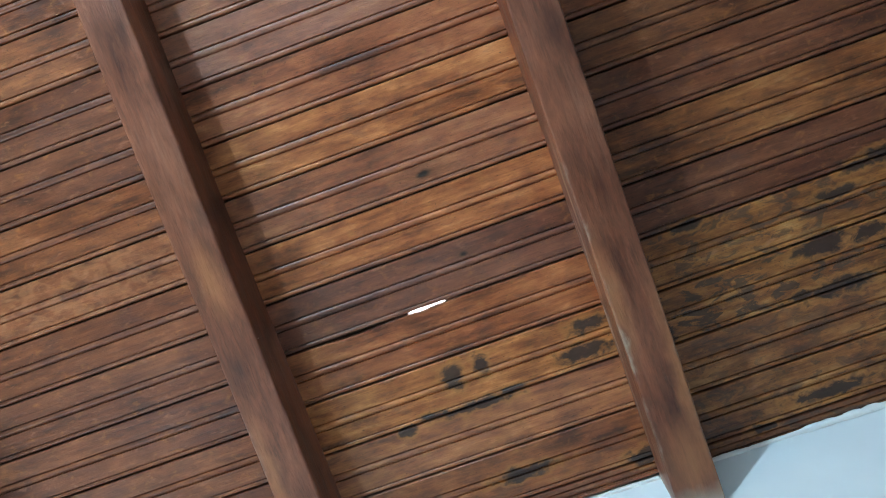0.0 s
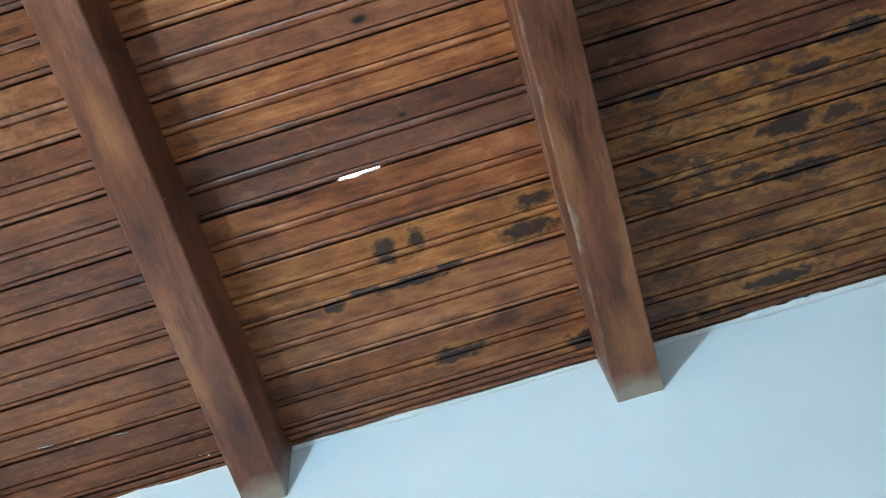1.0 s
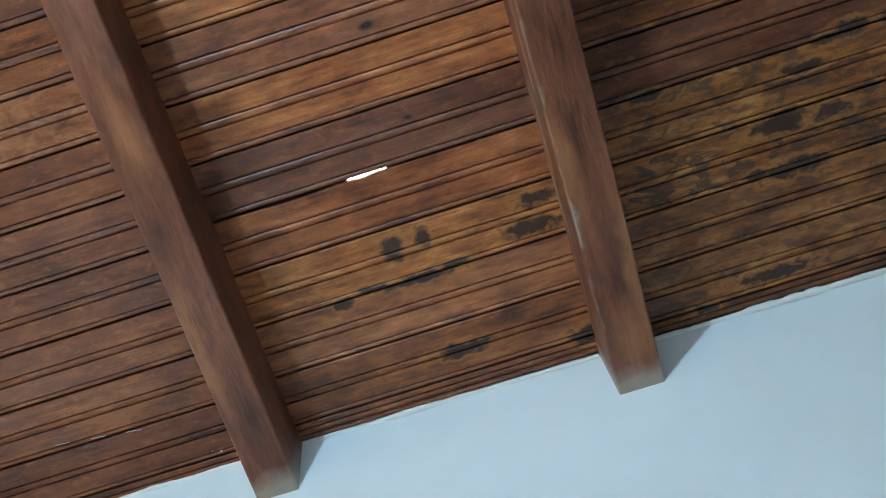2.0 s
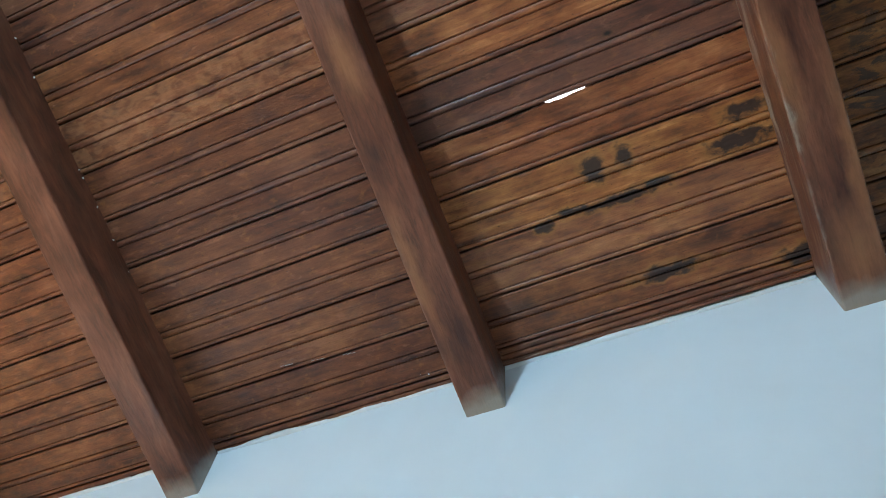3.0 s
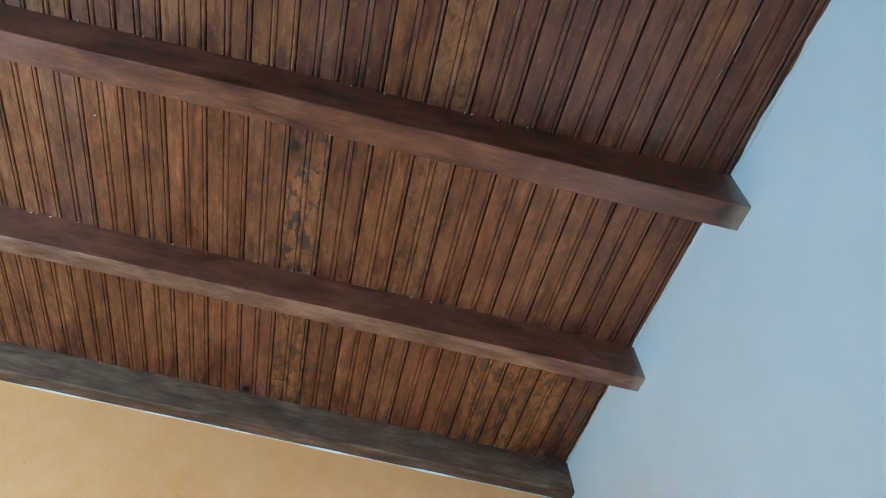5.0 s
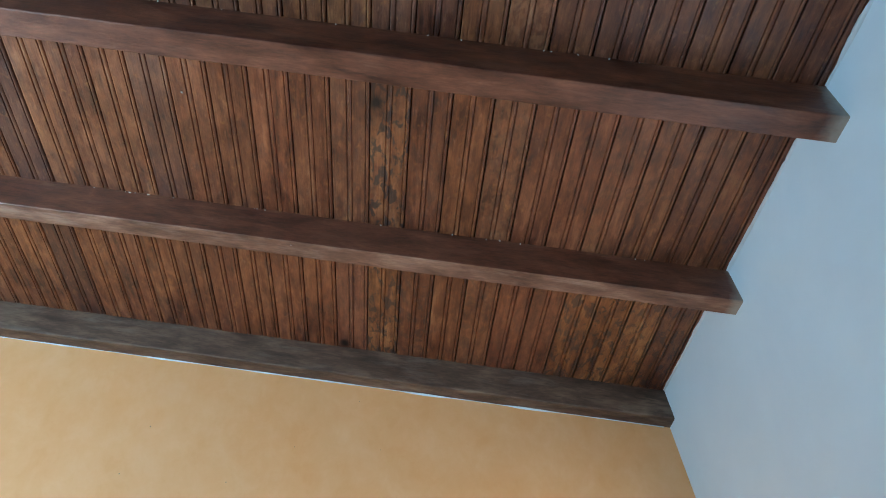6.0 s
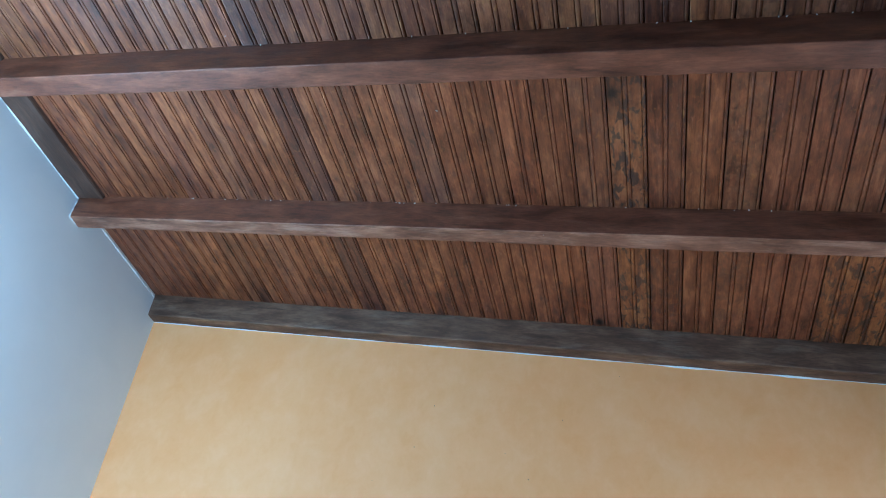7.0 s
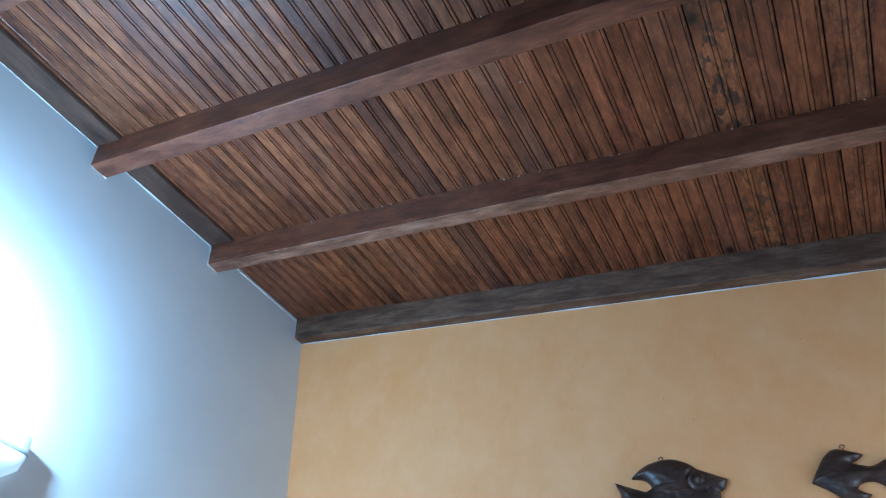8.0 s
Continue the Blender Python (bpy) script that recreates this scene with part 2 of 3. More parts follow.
def plaster(name, colour, shade, mottled=0.0):
    m, n, k, bsdf = material(name)
    big = noise_tex(n, k, coords(n, k, (1, 1, 1)), 2.6, 5, 0.6, 0.3)
    brush = noise_tex(n, k, coords(n, k, (1.0, 1.0, 0.8)), 11.0, 6, 0.7, 0.25)
    grit = noise_tex(n, k, coords(n, k, (1, 1, 1)), 160.0, 3, 0.6)
    uneven = noise_tex(n, k, coords(n, k, (1, 1, 1)), 22.0, 4, 0.55)
    col = mix(n, k, colour, shade, ramp(n, k, big, [(0.35, (0, 0, 0)), (0.7, (1, 1, 1))]))
    if mottled:
        col = mix(n, k, col, tuple(min(1.0, c * f) for c, f in zip(colour, (1.10, 1.22, 1.5))),
                  maths(n, k, "MULTIPLY", ramp(n, k, brush, [(0.48, (0, 0, 0)), (0.66, (1, 1, 1))]), mottled))
        col = mix(n, k, col, tuple(c * f for c, f in zip(shade, (0.95, 0.84, 0.62))),
                  maths(n, k, "MULTIPLY", ramp(n, k, brush, [(0.34, (1, 1, 1)), (0.46, (0, 0, 0))]), mottled))
    k.new(col, bsdf.inputs["Base Color"])
    bsdf.inputs["Roughness"].default_value = 0.62
    bump(n, k, bsdf, maths(n, k, "ADD", maths(n, k, "MULTIPLY", grit, 0.3), uneven), 0.12, 0.002)
    return m


def plain(name, colour, rough=0.5, metal=0.0):
    m, n, k, bsdf = material(name)
    wear = noise_tex(n, k, coords(n, k, (1, 1, 1)), 30.0, 4, 0.6)
    k.new(ramp(n, k, wear, [(0.3, tuple(c * 0.85 for c in colour)), (0.7, colour)]), bsdf.inputs["Base Color"])
    bsdf.inputs["Roughness"].default_value, bsdf.inputs["Metallic"].default_value = rough, metal
    return m


BOARDS = board_wood()
RAFTER = beam_wood("rafter_wood", (0.066, 0.020, 0.010), (0.145, 0.048, 0.023), (0.23, 0.086, 0.042))
WALL_BEAM = beam_wood("grey_beam_wood", (0.058, 0.029, 0.017), (0.125, 0.068, 0.040), (0.23, 0.140, 0.085), (0.5, 0.7), False)
RAFTER_PALE = beam_wood("pale_rafter_wood", (0.105, 0.042, 0.023), (0.21, 0.095, 0.054), (0.35, 0.19, 0.118), (0.5, 0.7))
PLATE = beam_wood("plate_wood", (0.045, 0.022, 0.014), (0.078, 0.040, 0.025), (0.125, 0.066, 0.042), (0.45, 0.6), False, "y")
WHITE = plaster("white_plaster", (0.745, 0.80, 0.82), (0.69, 0.745, 0.77))
CAULK = plaster("white_paint_edge", (0.80, 0.83, 0.84), (0.62, 0.64, 0.63))
YELLOW = plaster("yellow_plaster", (0.935, 0.470, 0.185), (0.905, 0.425, 0.150), 0.34)
FLOOR = plain("floor_tiles", (0.22, 0.17, 0.13), 0.4)
ROOF = plain("roof_tiles", (0.10, 0.055, 0.04), 0.9)

LAMP_GLOW = plain("lamp_translucent_plastic", (0.78, 0.79, 0.80), 0.35)
lit = LAMP_GLOW.node_tree.nodes["Principled BSDF"]
lit.inputs["Emission Color"].default_value, lit.inputs["Emission Strength"].default_value = (0.62, 0.86, 1.0, 1), 0.7
LAMP_BAND = plain("lamp_grey_band", (0.42, 0.44, 0.46), 0.4)


# ---- building helpers ----
def part(name, bm, mat, parent=None, label="", matrix=None):
    """Links a bmesh as one mesh object, under a thing if one is given."""
    me = bpy.data.meshes.new(name)
    bm.normal_update()
    bm.to_mesh(me)
    bm.free()
    me.materials.append(mat)
    ob = new(name, me)
    if matrix is not None:
        ob.matrix_world = matrix
    if parent:
        ob.parent = parent
        ob.matrix_parent_inverse = parent.matrix_world.inverted()
    return tagged(ob, label)


def smooth(ob):
    for p in ob.data.polygons:
        p.use_smooth = True
    return ob


def box(bm, lo, hi):
    c = [(a + b) / 2 for a, b in zip(lo, hi)]
    s = [b - a for a, b in zip(lo, hi)]
    return bmesh.ops.create_cube(bm, size=1, matrix=Matrix.Translation(c) @ Matrix.Diagonal((*s, 1)))["verts"]


# ---- ceiling boards: one mesh, each board with its beads ----
def bead(x, w, high, steps=6):
    """Rounded bead between two narrow grooves."""
    groove = 0.0025
    pts = [(x, 0.0), (x + 0.0007, high), (x + groove - 0.0006, high)]
    for i in range(1, steps):
        a = math.pi * i / steps
        pts.append((x + w / 2 - (w / 2 - groove) * math.cos(a), high * 0.72 - (high * 0.72 + 0.0005) * math.sin(a)))
    pts += [(x + w - groove + 0.0006, high), (x + w - 0.0007, high), (x + w, 0.0)]
    return pts


def board_profile(width):
    mid = width * 0.46
    pts = [(0.0, 0.013), (0.0, 0.0020), (0.0014, 0.0)]
    pts += bead(mid - 0.0075, 0.0156, 0.0040)
    end = width - 0.0128
    pts += [(end, 0.0), (end + 0.0007, 0.0034), (end + 0.0019, 0.0034)]
    for i in range(1, 6):
        a = math.pi * i / 6
        pts.append((end + 0.0058 - 0.0040 * math.cos(a), 0.0030 - 0.0036 * math.sin(a)))
    pts += [(end + 0.0101, 0.0046), (width - 0.0014, 0.0120)]
    return pts


def add_board(bm, layers, x, width, y0, y1, sag, values, split=False):
    prof = board_profile(width)
    steps = max(2, int((y1 - y0) / (0.0035 if split else 0.3)))
    rings = []
    for j in range(steps + 1):
        y = y0 + (y1 - y0) * j / steps
        warp = 0.0008 * noise.noise((x * 9, y * 2.1, 3.0))
        back = 0.0019 * math.exp(-((y - 1.066) / 0.020) ** 2) + 0.0005 * max(0.0, 1 - ((y - 1.0) / 0.4) ** 2) + 0.0030 * math.exp(-((y - 1.19) / 0.06) ** 2) + 0.0006 * noise.noise((y * 40, 0.0, 9.0)) - 0.0022 * max(0.0, noise.noise((y * 150, 0.0, 5.0))) if split else 0.0
        rings.append([bm.verts.new((x + px + (back if px < 0.002 else 0.0), y, pz + sag + warp)) for px, pz in prof])
    faces = []
    for a, b in zip(rings, rings[1:]):
        for i in range(len(prof)):
            i2 = (i + 1) % len(prof)
            faces.append(bm.faces.new((a[i], a[i2], b[i2], b[i])))
    faces += [bm.faces.new(rings[0][::-1]), bm.faces.new(rings[-1])]
    tone, spots = layers
    for f in faces:
        for loop in f.loops:
            loop[tone] = (values[0], values[1], values[2], 1)
            loop[spots] = (values[3], values[4], 0, 1)


def ceiling():
    rng = random.Random(11)
    bm = bmesh.new()
    layers = bm.loops.layers.float_color.new("tone"), bm.loops.layers.float_color.new("spots")
    first = -math.ceil((JOINT - X_HIGH) / PITCH)
    bays = [Y_BACK] + [(a + b) / 2 for a, b in RAFTERS] + [Y_FRONT - 0.005]
    # level, gold, grey, spots and curl of boards that stand out, by board and bay
    special = {(-1, 0): (0.38, 0.0, 0.45, 0, 0), (-2, 0): (0.56, 0.45, 0, 0, 0), (-3, 0): (0.42, 0.05, 0.3, 0, 0), (-4, 0): (0.44, 0.3, 0.2, 0, 0),
               (0, 0): (0.54, 0.9, 0, 0.75, 0), (1, 0): (0.52, 0.85, 0, 0.95, 0), (2, 0): (0.52, 0.65, 0.2, 0.5, 0), (3, 0): (0.48, 0.7, 0.1, 0.6, 0), (4, 0): (0.40, 0.5, 0.4, 0.6, 0),
               (-1, 1): (0.40, 0.0, 0.5, 0, 0), (-2, 1): (0.60, 0.42, 0, 0, 0), (-3, 1): (0.54, 0.12, 0.25, 0, 0.2), (-4, 1): (0.60, 0.5, 0, 0, 0), (-5, 1): (0.54, 0.15, 0.1, 0, 0), (-6, 1): (0.58, 0.1, 0.55, 0, 0), (-7, 1): (0.56, 0.2, 0.3, 0, 0),
               (0, 1): (0.55, 0.28, 0, 0, 0), (1, 1): (0.58, 0.80, 0, 0.1, 0), (2, 1): (0.66, 0.72, 0.35, 0, 0), (3, 1): (0.46, 0.45, 0.1, 0.2, 0), (4, 1): (0.42, 0.3, 0.2, 0.2, 0),
               (-3, 2): (0.56, 0.25, 0, 0, 0.65), (-2, 2): (0.50, 0.15, 0.2, 0, 0), (-1, 2): (0.46, 0.05, 0.35, 0, 0), (-4, 2): (0.56, 0.4, 0, 0, 0), (-5, 2): (0.48, 0.05, 0.5, 0, 0), (-6, 2): (0.48, 0.1, 0.45, 0, 0), (-7, 2): (0.60, 0.55, 0.1, 0, 0), (-8, 2): (0.56, 0.45, 0, 0, 0),
               (-12, 2): (0.58, 0.55, 0.3, 0, 0), (0, 2): (0.47, 0.1, 0.15, 0, 0), (1, 2): (0.50, 0.3, 0, 0, 0), (2, 2): (0.50, 0.35, 0, 0, 0), (3, 2): (0.45, 0.1, 0.05, 0, 0),
               (-6, 3): (0.54, 0.4, 0.1, 1.0, 0.3), (-5, 3): (0.46, 0.1, 0.1, 0.35, 0), (-4, 3): (0.54, 0.4, 0, 0, 0), (-3, 3): (0.52, 0.3, 0.1, 0.3, 0.4), (-12, 3): (0.52, 0.3, 0.8, 0.1, 0), (-7, 3): (0.50, 0.3, 0.3, 0.3, 0), (1, 3): (0.50, 0.4, 0, 0.3, 0), (2, 3): (0.46, 0.3, 0.1, 0.2, 0),
               (-6, 4): (0.54, 0.65, 0.2, 0.9, 0), (-5, 4): (0.44, 0.2, 0.1, 0.5, 0), (-3, 4): (0.50, 0.35, 0.1, 0.4, 0.2), (0, 4): (0.52, 0.6, 0, 0.8, 0), (1, 4): (0.54, 0.65, 0, 0.9, 0), (2, 4): (0.56, 0.7, 0.1, 0.7, 0), (3, 4): (0.42, 0.4, 0.2, 0.8, 0)}
    for i in range(first, 5):
        x = JOINT + PITCH * i
        width = PITCH
        if x + width > X_LOW + 0.02:
            width = 0.036
        usual = (rng.uniform(0.46, 0.58), rng.random() ** 2 * 0.4, max(0.0, rng.uniform(-0.9, 0.5)))
        for bay, (y0, y1) in enumerate(zip(bays, bays[1:])):
            level, gold, grey = (max(0.0, v + rng.uniform(-0.05, 0.05)) for v in usual)
            if rng.random() < 0.25:
                level, gold = rng.uniform(0.44, 0.60), rng.random() * 0.5
            values = (level, gold, grey, max(0.0, rng.uniform(-0.5, 0.3)), max(0.0, rng.uniform(-1.2, 0.35)))
            if i == -16:
                values = (0.38, 0.0, 0.75, 0.0, 0.0)
            values = special.get((i, bay), values)
            # uneven brightness of the light between rafters is put into the board levels
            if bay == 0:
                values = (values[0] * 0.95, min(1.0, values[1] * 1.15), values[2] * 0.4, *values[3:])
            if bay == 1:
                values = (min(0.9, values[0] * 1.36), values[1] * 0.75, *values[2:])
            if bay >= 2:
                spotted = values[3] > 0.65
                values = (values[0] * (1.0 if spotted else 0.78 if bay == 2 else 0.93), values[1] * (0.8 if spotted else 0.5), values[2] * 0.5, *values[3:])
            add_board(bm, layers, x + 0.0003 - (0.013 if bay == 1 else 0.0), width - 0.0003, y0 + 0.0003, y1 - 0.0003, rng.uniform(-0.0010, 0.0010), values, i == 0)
    ob = part("ceiling", bm, BOARDS, matrix=TILT)
    return tagged(ob, "sloping ceiling of varnished brown beaded tongue-and-groove boards", "ceiling", kind="structure")


ceiling()


def roof():
    """Dark roof deck over the boards, open above the split board where daylight comes in."""
    bm = bmesh.new()
    hx0, hx1, hy0, hy1 = 0.725, 0.815, 1.022, 1.092
    z0, z1 = 0.022, 0.05
    x0, x1, y0, y1 = X_HIGH - 0.2, X_LOW + 0.25, Y_BACK - 0.15, Y_FRONT + 0.15
    for lo, hi in (((x0, y0), (x1, hy0)), ((x0, hy1), (x1, y1)), ((x0, hy0), (hx0, hy1)), ((hx1, hy0), (x1, hy1))):
        box(bm, (*lo, z0), (*hi, z1))
    return tagged(part("roof", bm, ROOF, matrix=TILT), "dark roof deck with a small opening to the sky", "roof", kind="structure")


roof()


def backdrop():
    """The bright cloudy sky right over the small opening in the roof."""
    m, n, k, bsdf = material("bright_cloud")
    bsdf.inputs["Emission Color"].default_value, bsdf.inputs["Emission Strength"].default_value = (0.93, 0.96, 1.0, 1), 4.0
    bm = bmesh.new()
    box(bm, (0.68, 1.0, 0.0505), (0.89, 1.114, 0.0545))
    return tagged(part("backdrop", bm, m, matrix=TILT), "bright white cloudy sky above the roof opening", "sky", kind="structure")


backdrop()


# ---- walls and floor ----
def prism(bm, outline, axis, a, b):
    """Extrudes an outline of (u, z) pairs along x or y from a to b."""
    def at(u, z, w):
        return (u, w, z) if axis == "y" else (w, u, z)
    one = [bm.verts.new(at(u, z, a)) for u, z in outline]
    two = [bm.verts.new(at(u, z, b)) for u, z in outline]
    bm.faces.new(one)
    bm.faces.new(two[::-1])
    for i in range(len(one)):
        j = (i + 1) % len(one)
        bm.faces.new((one[i], two[i], two[j], one[j]))
    bmesh.ops.recalc_face_normals(bm, faces=bm.faces)


THICK = 0.15
FILL_Y, FILL_Z = (1.95, 2.95), (0.85, 1.85)   # unseen opening added in the low wall for the fill lamp
SKEW = 0.0085         # the low wall runs slightly out of square


def walls():
    # low wall with the added opening for the fill lamp
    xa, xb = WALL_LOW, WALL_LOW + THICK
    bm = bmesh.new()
    for y0, y1, z0, z1 in ((Y_BACK, FILL_Y[0], 0, None), (FILL_Y[1], Y_FRONT, 0, None), (FILL_Y[0], FILL_Y[1], 0, FILL_Z[0]), (FILL_Y[0], FILL_Y[1], FILL_Z[1], None)):
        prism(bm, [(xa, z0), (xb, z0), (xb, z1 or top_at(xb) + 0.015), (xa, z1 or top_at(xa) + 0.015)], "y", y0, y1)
    bmesh.ops.remove_doubles(bm, verts=bm.verts, dist=0.0005)
    for v in bm.verts:
        v.co.x += SKEW * (2.6 - v.co.y)
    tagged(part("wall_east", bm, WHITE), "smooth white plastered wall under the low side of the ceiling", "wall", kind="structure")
    xa, xb = WALL_HIGH - THICK, WALL_HIGH
    bm = bmesh.new()
    prism(bm, [(xa, 0), (xb, 0), (xb, top_at(xb) + 0.015), (xa, top_at(xa) + 0.015)], "y", Y_BACK, Y_FRONT)
    tagged(part("wall_west", bm, WHITE), "white plastered wall with a lamp, high side of the room", "wall", kind="structure")
    xa, xb = WALL_HIGH - THICK, WALL_LOW + THICK
    bm = bmesh.new()
    prism(bm, [(xa, 0), (xb, 0), (xb, top_at(xb) + 0.015), (xa, top_at(xa) + 0.015)], "y", Y_FRONT, Y_FRONT + THICK)
    tagged(part("wall_north", bm, YELLOW), "mottled orange-yellow painted plaster wall", "wall", kind="structure")
    bm = bmesh.new()
    prism(bm, [(xa, 0), (xb, 0), (xb, top_at(xb) + 0.015), (xa, top_at(xa) + 0.015)], "y", Y_BACK - THICK, Y_BACK)
    tagged(part("wall_south", bm, WHITE), "plain white plastered wall", "wall", kind="structure")
    bm = bmesh.new()
    box(bm, (xa, Y_BACK - THICK, -0.1), (xb, Y_FRONT + THICK, 0))
    tagged(part("floor", bm, FLOOR), "plain light brown floor", "floor", kind="structure")
    bm = bmesh.new()
    box(bm, (-60, -60, -0.3), (60, 60, -0.1))
    tagged(part("ground", bm, FLOOR), "plain ground outside", "ground", kind="structure")
    fill_light.matrix_world = pose(WALL_LOW + 0.08, (FILL_Y[0] + FILL_Y[1]) / 2, (FILL_Z[0] + FILL_Z[1]) / 2, 0, 90, 0)


walls()


def paint_edge(x, side, seed, size=1.0, z=0.0):
    """Uneven ridge of white paint where a wall meets the boards, broken at the rafters."""
    rng = random.Random(seed)
    spans, start = [], Y_BACK + 0.01
    for a, b in RAFTERS:
        spans.append((start, a - 0.002))
        start = b + 0.002
    spans.append((start, BEAM_Y - 0.002))
    bm = bmesh.new()
    for y0, y1 in spans:
        rings, steps = [], max(3, int((y1 - y0) / 0.012))
        for j in range(steps + 1):
            y = y0 + (y1 - y0) * j / steps
            r = 0.0035 + 0.0035 * abs(noise.noise((y * 14, seed, 0.3))) + 0.006 * max(0.0, noise.noise((y * 5, seed, 7.7)) - 0.1) + rng.uniform(0, 0.0008)
            r *= size
            if side < 0:
                r += 0.007 * math.exp(-((y - 0.42) / 0.10) ** 2) * (0.4 + abs(noise.noise((y * 25, 1.0, 1.0))))
            ring = []
            for q in range(5):
                a = radians(90 * q / 4)
                ring.append(bm.verts.new((x + (SKEW * (2.6 - y) if side < 0 else 0.0) + side * (r * math.cos(a) - 0.001), y, z + 0.002 - r * math.sin(a) * 0.9)))
            rings.append(ring)
        for a, b in zip(rings, rings[1:]):
            for q in range(4):
                bm.faces.new((a[q], a[q + 1], b[q + 1], b[q]))
    ob = smooth(part("trim", bm, CAULK, matrix=TILT))
    return tagged(ob, "uneven white paint ridge along the ceiling edge", "trim", kind="structure")


paint_edge(X_LOW, -1, 3, 1.3)
paint_edge(X_HIGH + 0.0034, 1, 8, 0.9, -0.016)


def wall_plate():
    """Dark flat board on the ceiling along the high wall, cut at the rafters."""
    bm = bmesh.new()
    start = Y_BACK
    for a, b in RAFTERS:
        box(bm, (X_HIGH - 0.004, start + 0.001, -0.016), (X_HIGH + 0.118, a - 0.001, 0.004))
        start = b
    bmesh.ops.bevel(bm, geom=bm.edges[:], offset=0.003, segments=2, affect="EDGES")
    return tagged(part("trim", bm, PLATE, matrix=TILT), "dark flat wooden plate along the high edge of the ceiling", "trim", kind="structure")


wall_plate()


# ---- rafters ----
def beam_mesh(y0, y1, z1, z0, seed, x0, x1, round_=0.0035):
    bm = bmesh.new()
    steps = 46
    rings = []
    for j in range(steps + 1):
        x = x0 + (x1 - x0) * j / steps
        wob = 0.0022 * noise.noise((x * 1.7, seed, 0.0))
        ring = [bm.verts.new((x, y1 + wob, z1))]
        corner = []
        for cy, cz, sy in ((y1 - round_, z0 + round_, 1), (y0 + round_, z0 + round_, -1)):
            arc = []
            chip = 1 + 0.9 * max(0.0, noise.noise((x * 6, seed + sy, 4.0)))
            for q in range(4):
                a = radians(30 * q)
                arc.append((cy + sy * (round_ * math.cos(a) - (chip - 1) * round_ * 0.4) + wob, cz - round_ * math.sin(a) + (chip - 1) * round_ * 0.3))
            corner += arc if sy > 0 else arc[::-1]
        for cy, cz in corner:
            ring.append(bm.verts.new((x, cy, cz + 0.0018 * noise.noise((x * 2.3, cy * 9, seed)))))
        ring.append(bm.verts.new((x, y0 + wob, z1)))
        rings.append(ring)
    for a, b in zip(rings, rings[1:]):
        for i in range(len(a)):
            i2 = (i + 1) % len(a)
            bm.faces.new((a[i], b[i], b[i2], a[i2]))
    bm.faces.new(rings[0])
    bm.faces.new(rings[-1][::-1])
    bmesh.ops.recalc_face_normals(bm, faces=bm.faces)
    return bm


def pale_under(ob, i):
    """The underside of the rafter by the yellow wall gets a paler, rougher wood."""
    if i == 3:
        ob.data.materials.append(RAFTER_PALE)
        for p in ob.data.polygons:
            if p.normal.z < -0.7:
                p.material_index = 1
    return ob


def rafter(i, y0, y1, label):
    bm = beam_mesh(y0, y1, 0.004, -DROP, i * 3.7 + 1, X_HIGH - 0.06, X_LOW + 0.05)
    return tagged(pale_under(part("rafter", bm, RAFTER, matrix=TILT), i), label, "rafter", group="ceiling rafters")


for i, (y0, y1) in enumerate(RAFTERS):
    rafter(i, y0, y1, "reddish-brown varnished wooden rafter under the ceiling boards" if i < 3 else "brown wooden rafter with a paler underside")

wall_beam = part("rafter", beam_mesh(BEAM_Y, Y_FRONT + 0.03, 0.004, -BEAM_DROP, 21.0, X_HIGH - 0.06, X_LOW + 0.05, 0.006), WALL_BEAM, matrix=TILT)
tagged(wall_beam, "grey weathered wooden beam lying along the yellow wall", "rafter", group="ceiling rafters")

# ---- wall lamp ----
def bowl(bm, rows, y_mid, x_wall, segs=28):
    """Half-round shells against the wall from (z, half width, depth) rows."""
    rings = []
    for z, half, deep in rows:
        ring = []
        for i in range(segs + 1):
            a = math.pi * i / segs
            c, s = math.cos(a), math.sin(a)
            ring.append(bm.verts.new((x_wall + 0.45 * deep * abs(s) ** 0.28, y_mid - half * math.copysign(abs(c) ** 0.28, c), z)))
        rings.append(ring)
    for a, b in zip(rings, rings[1:]):
        for i in range(segs):
            bm.faces.new((a[i], a[i + 1], b[i + 1], b[i]))
    bmesh.ops.recalc_face_normals(bm, faces=bm.faces)


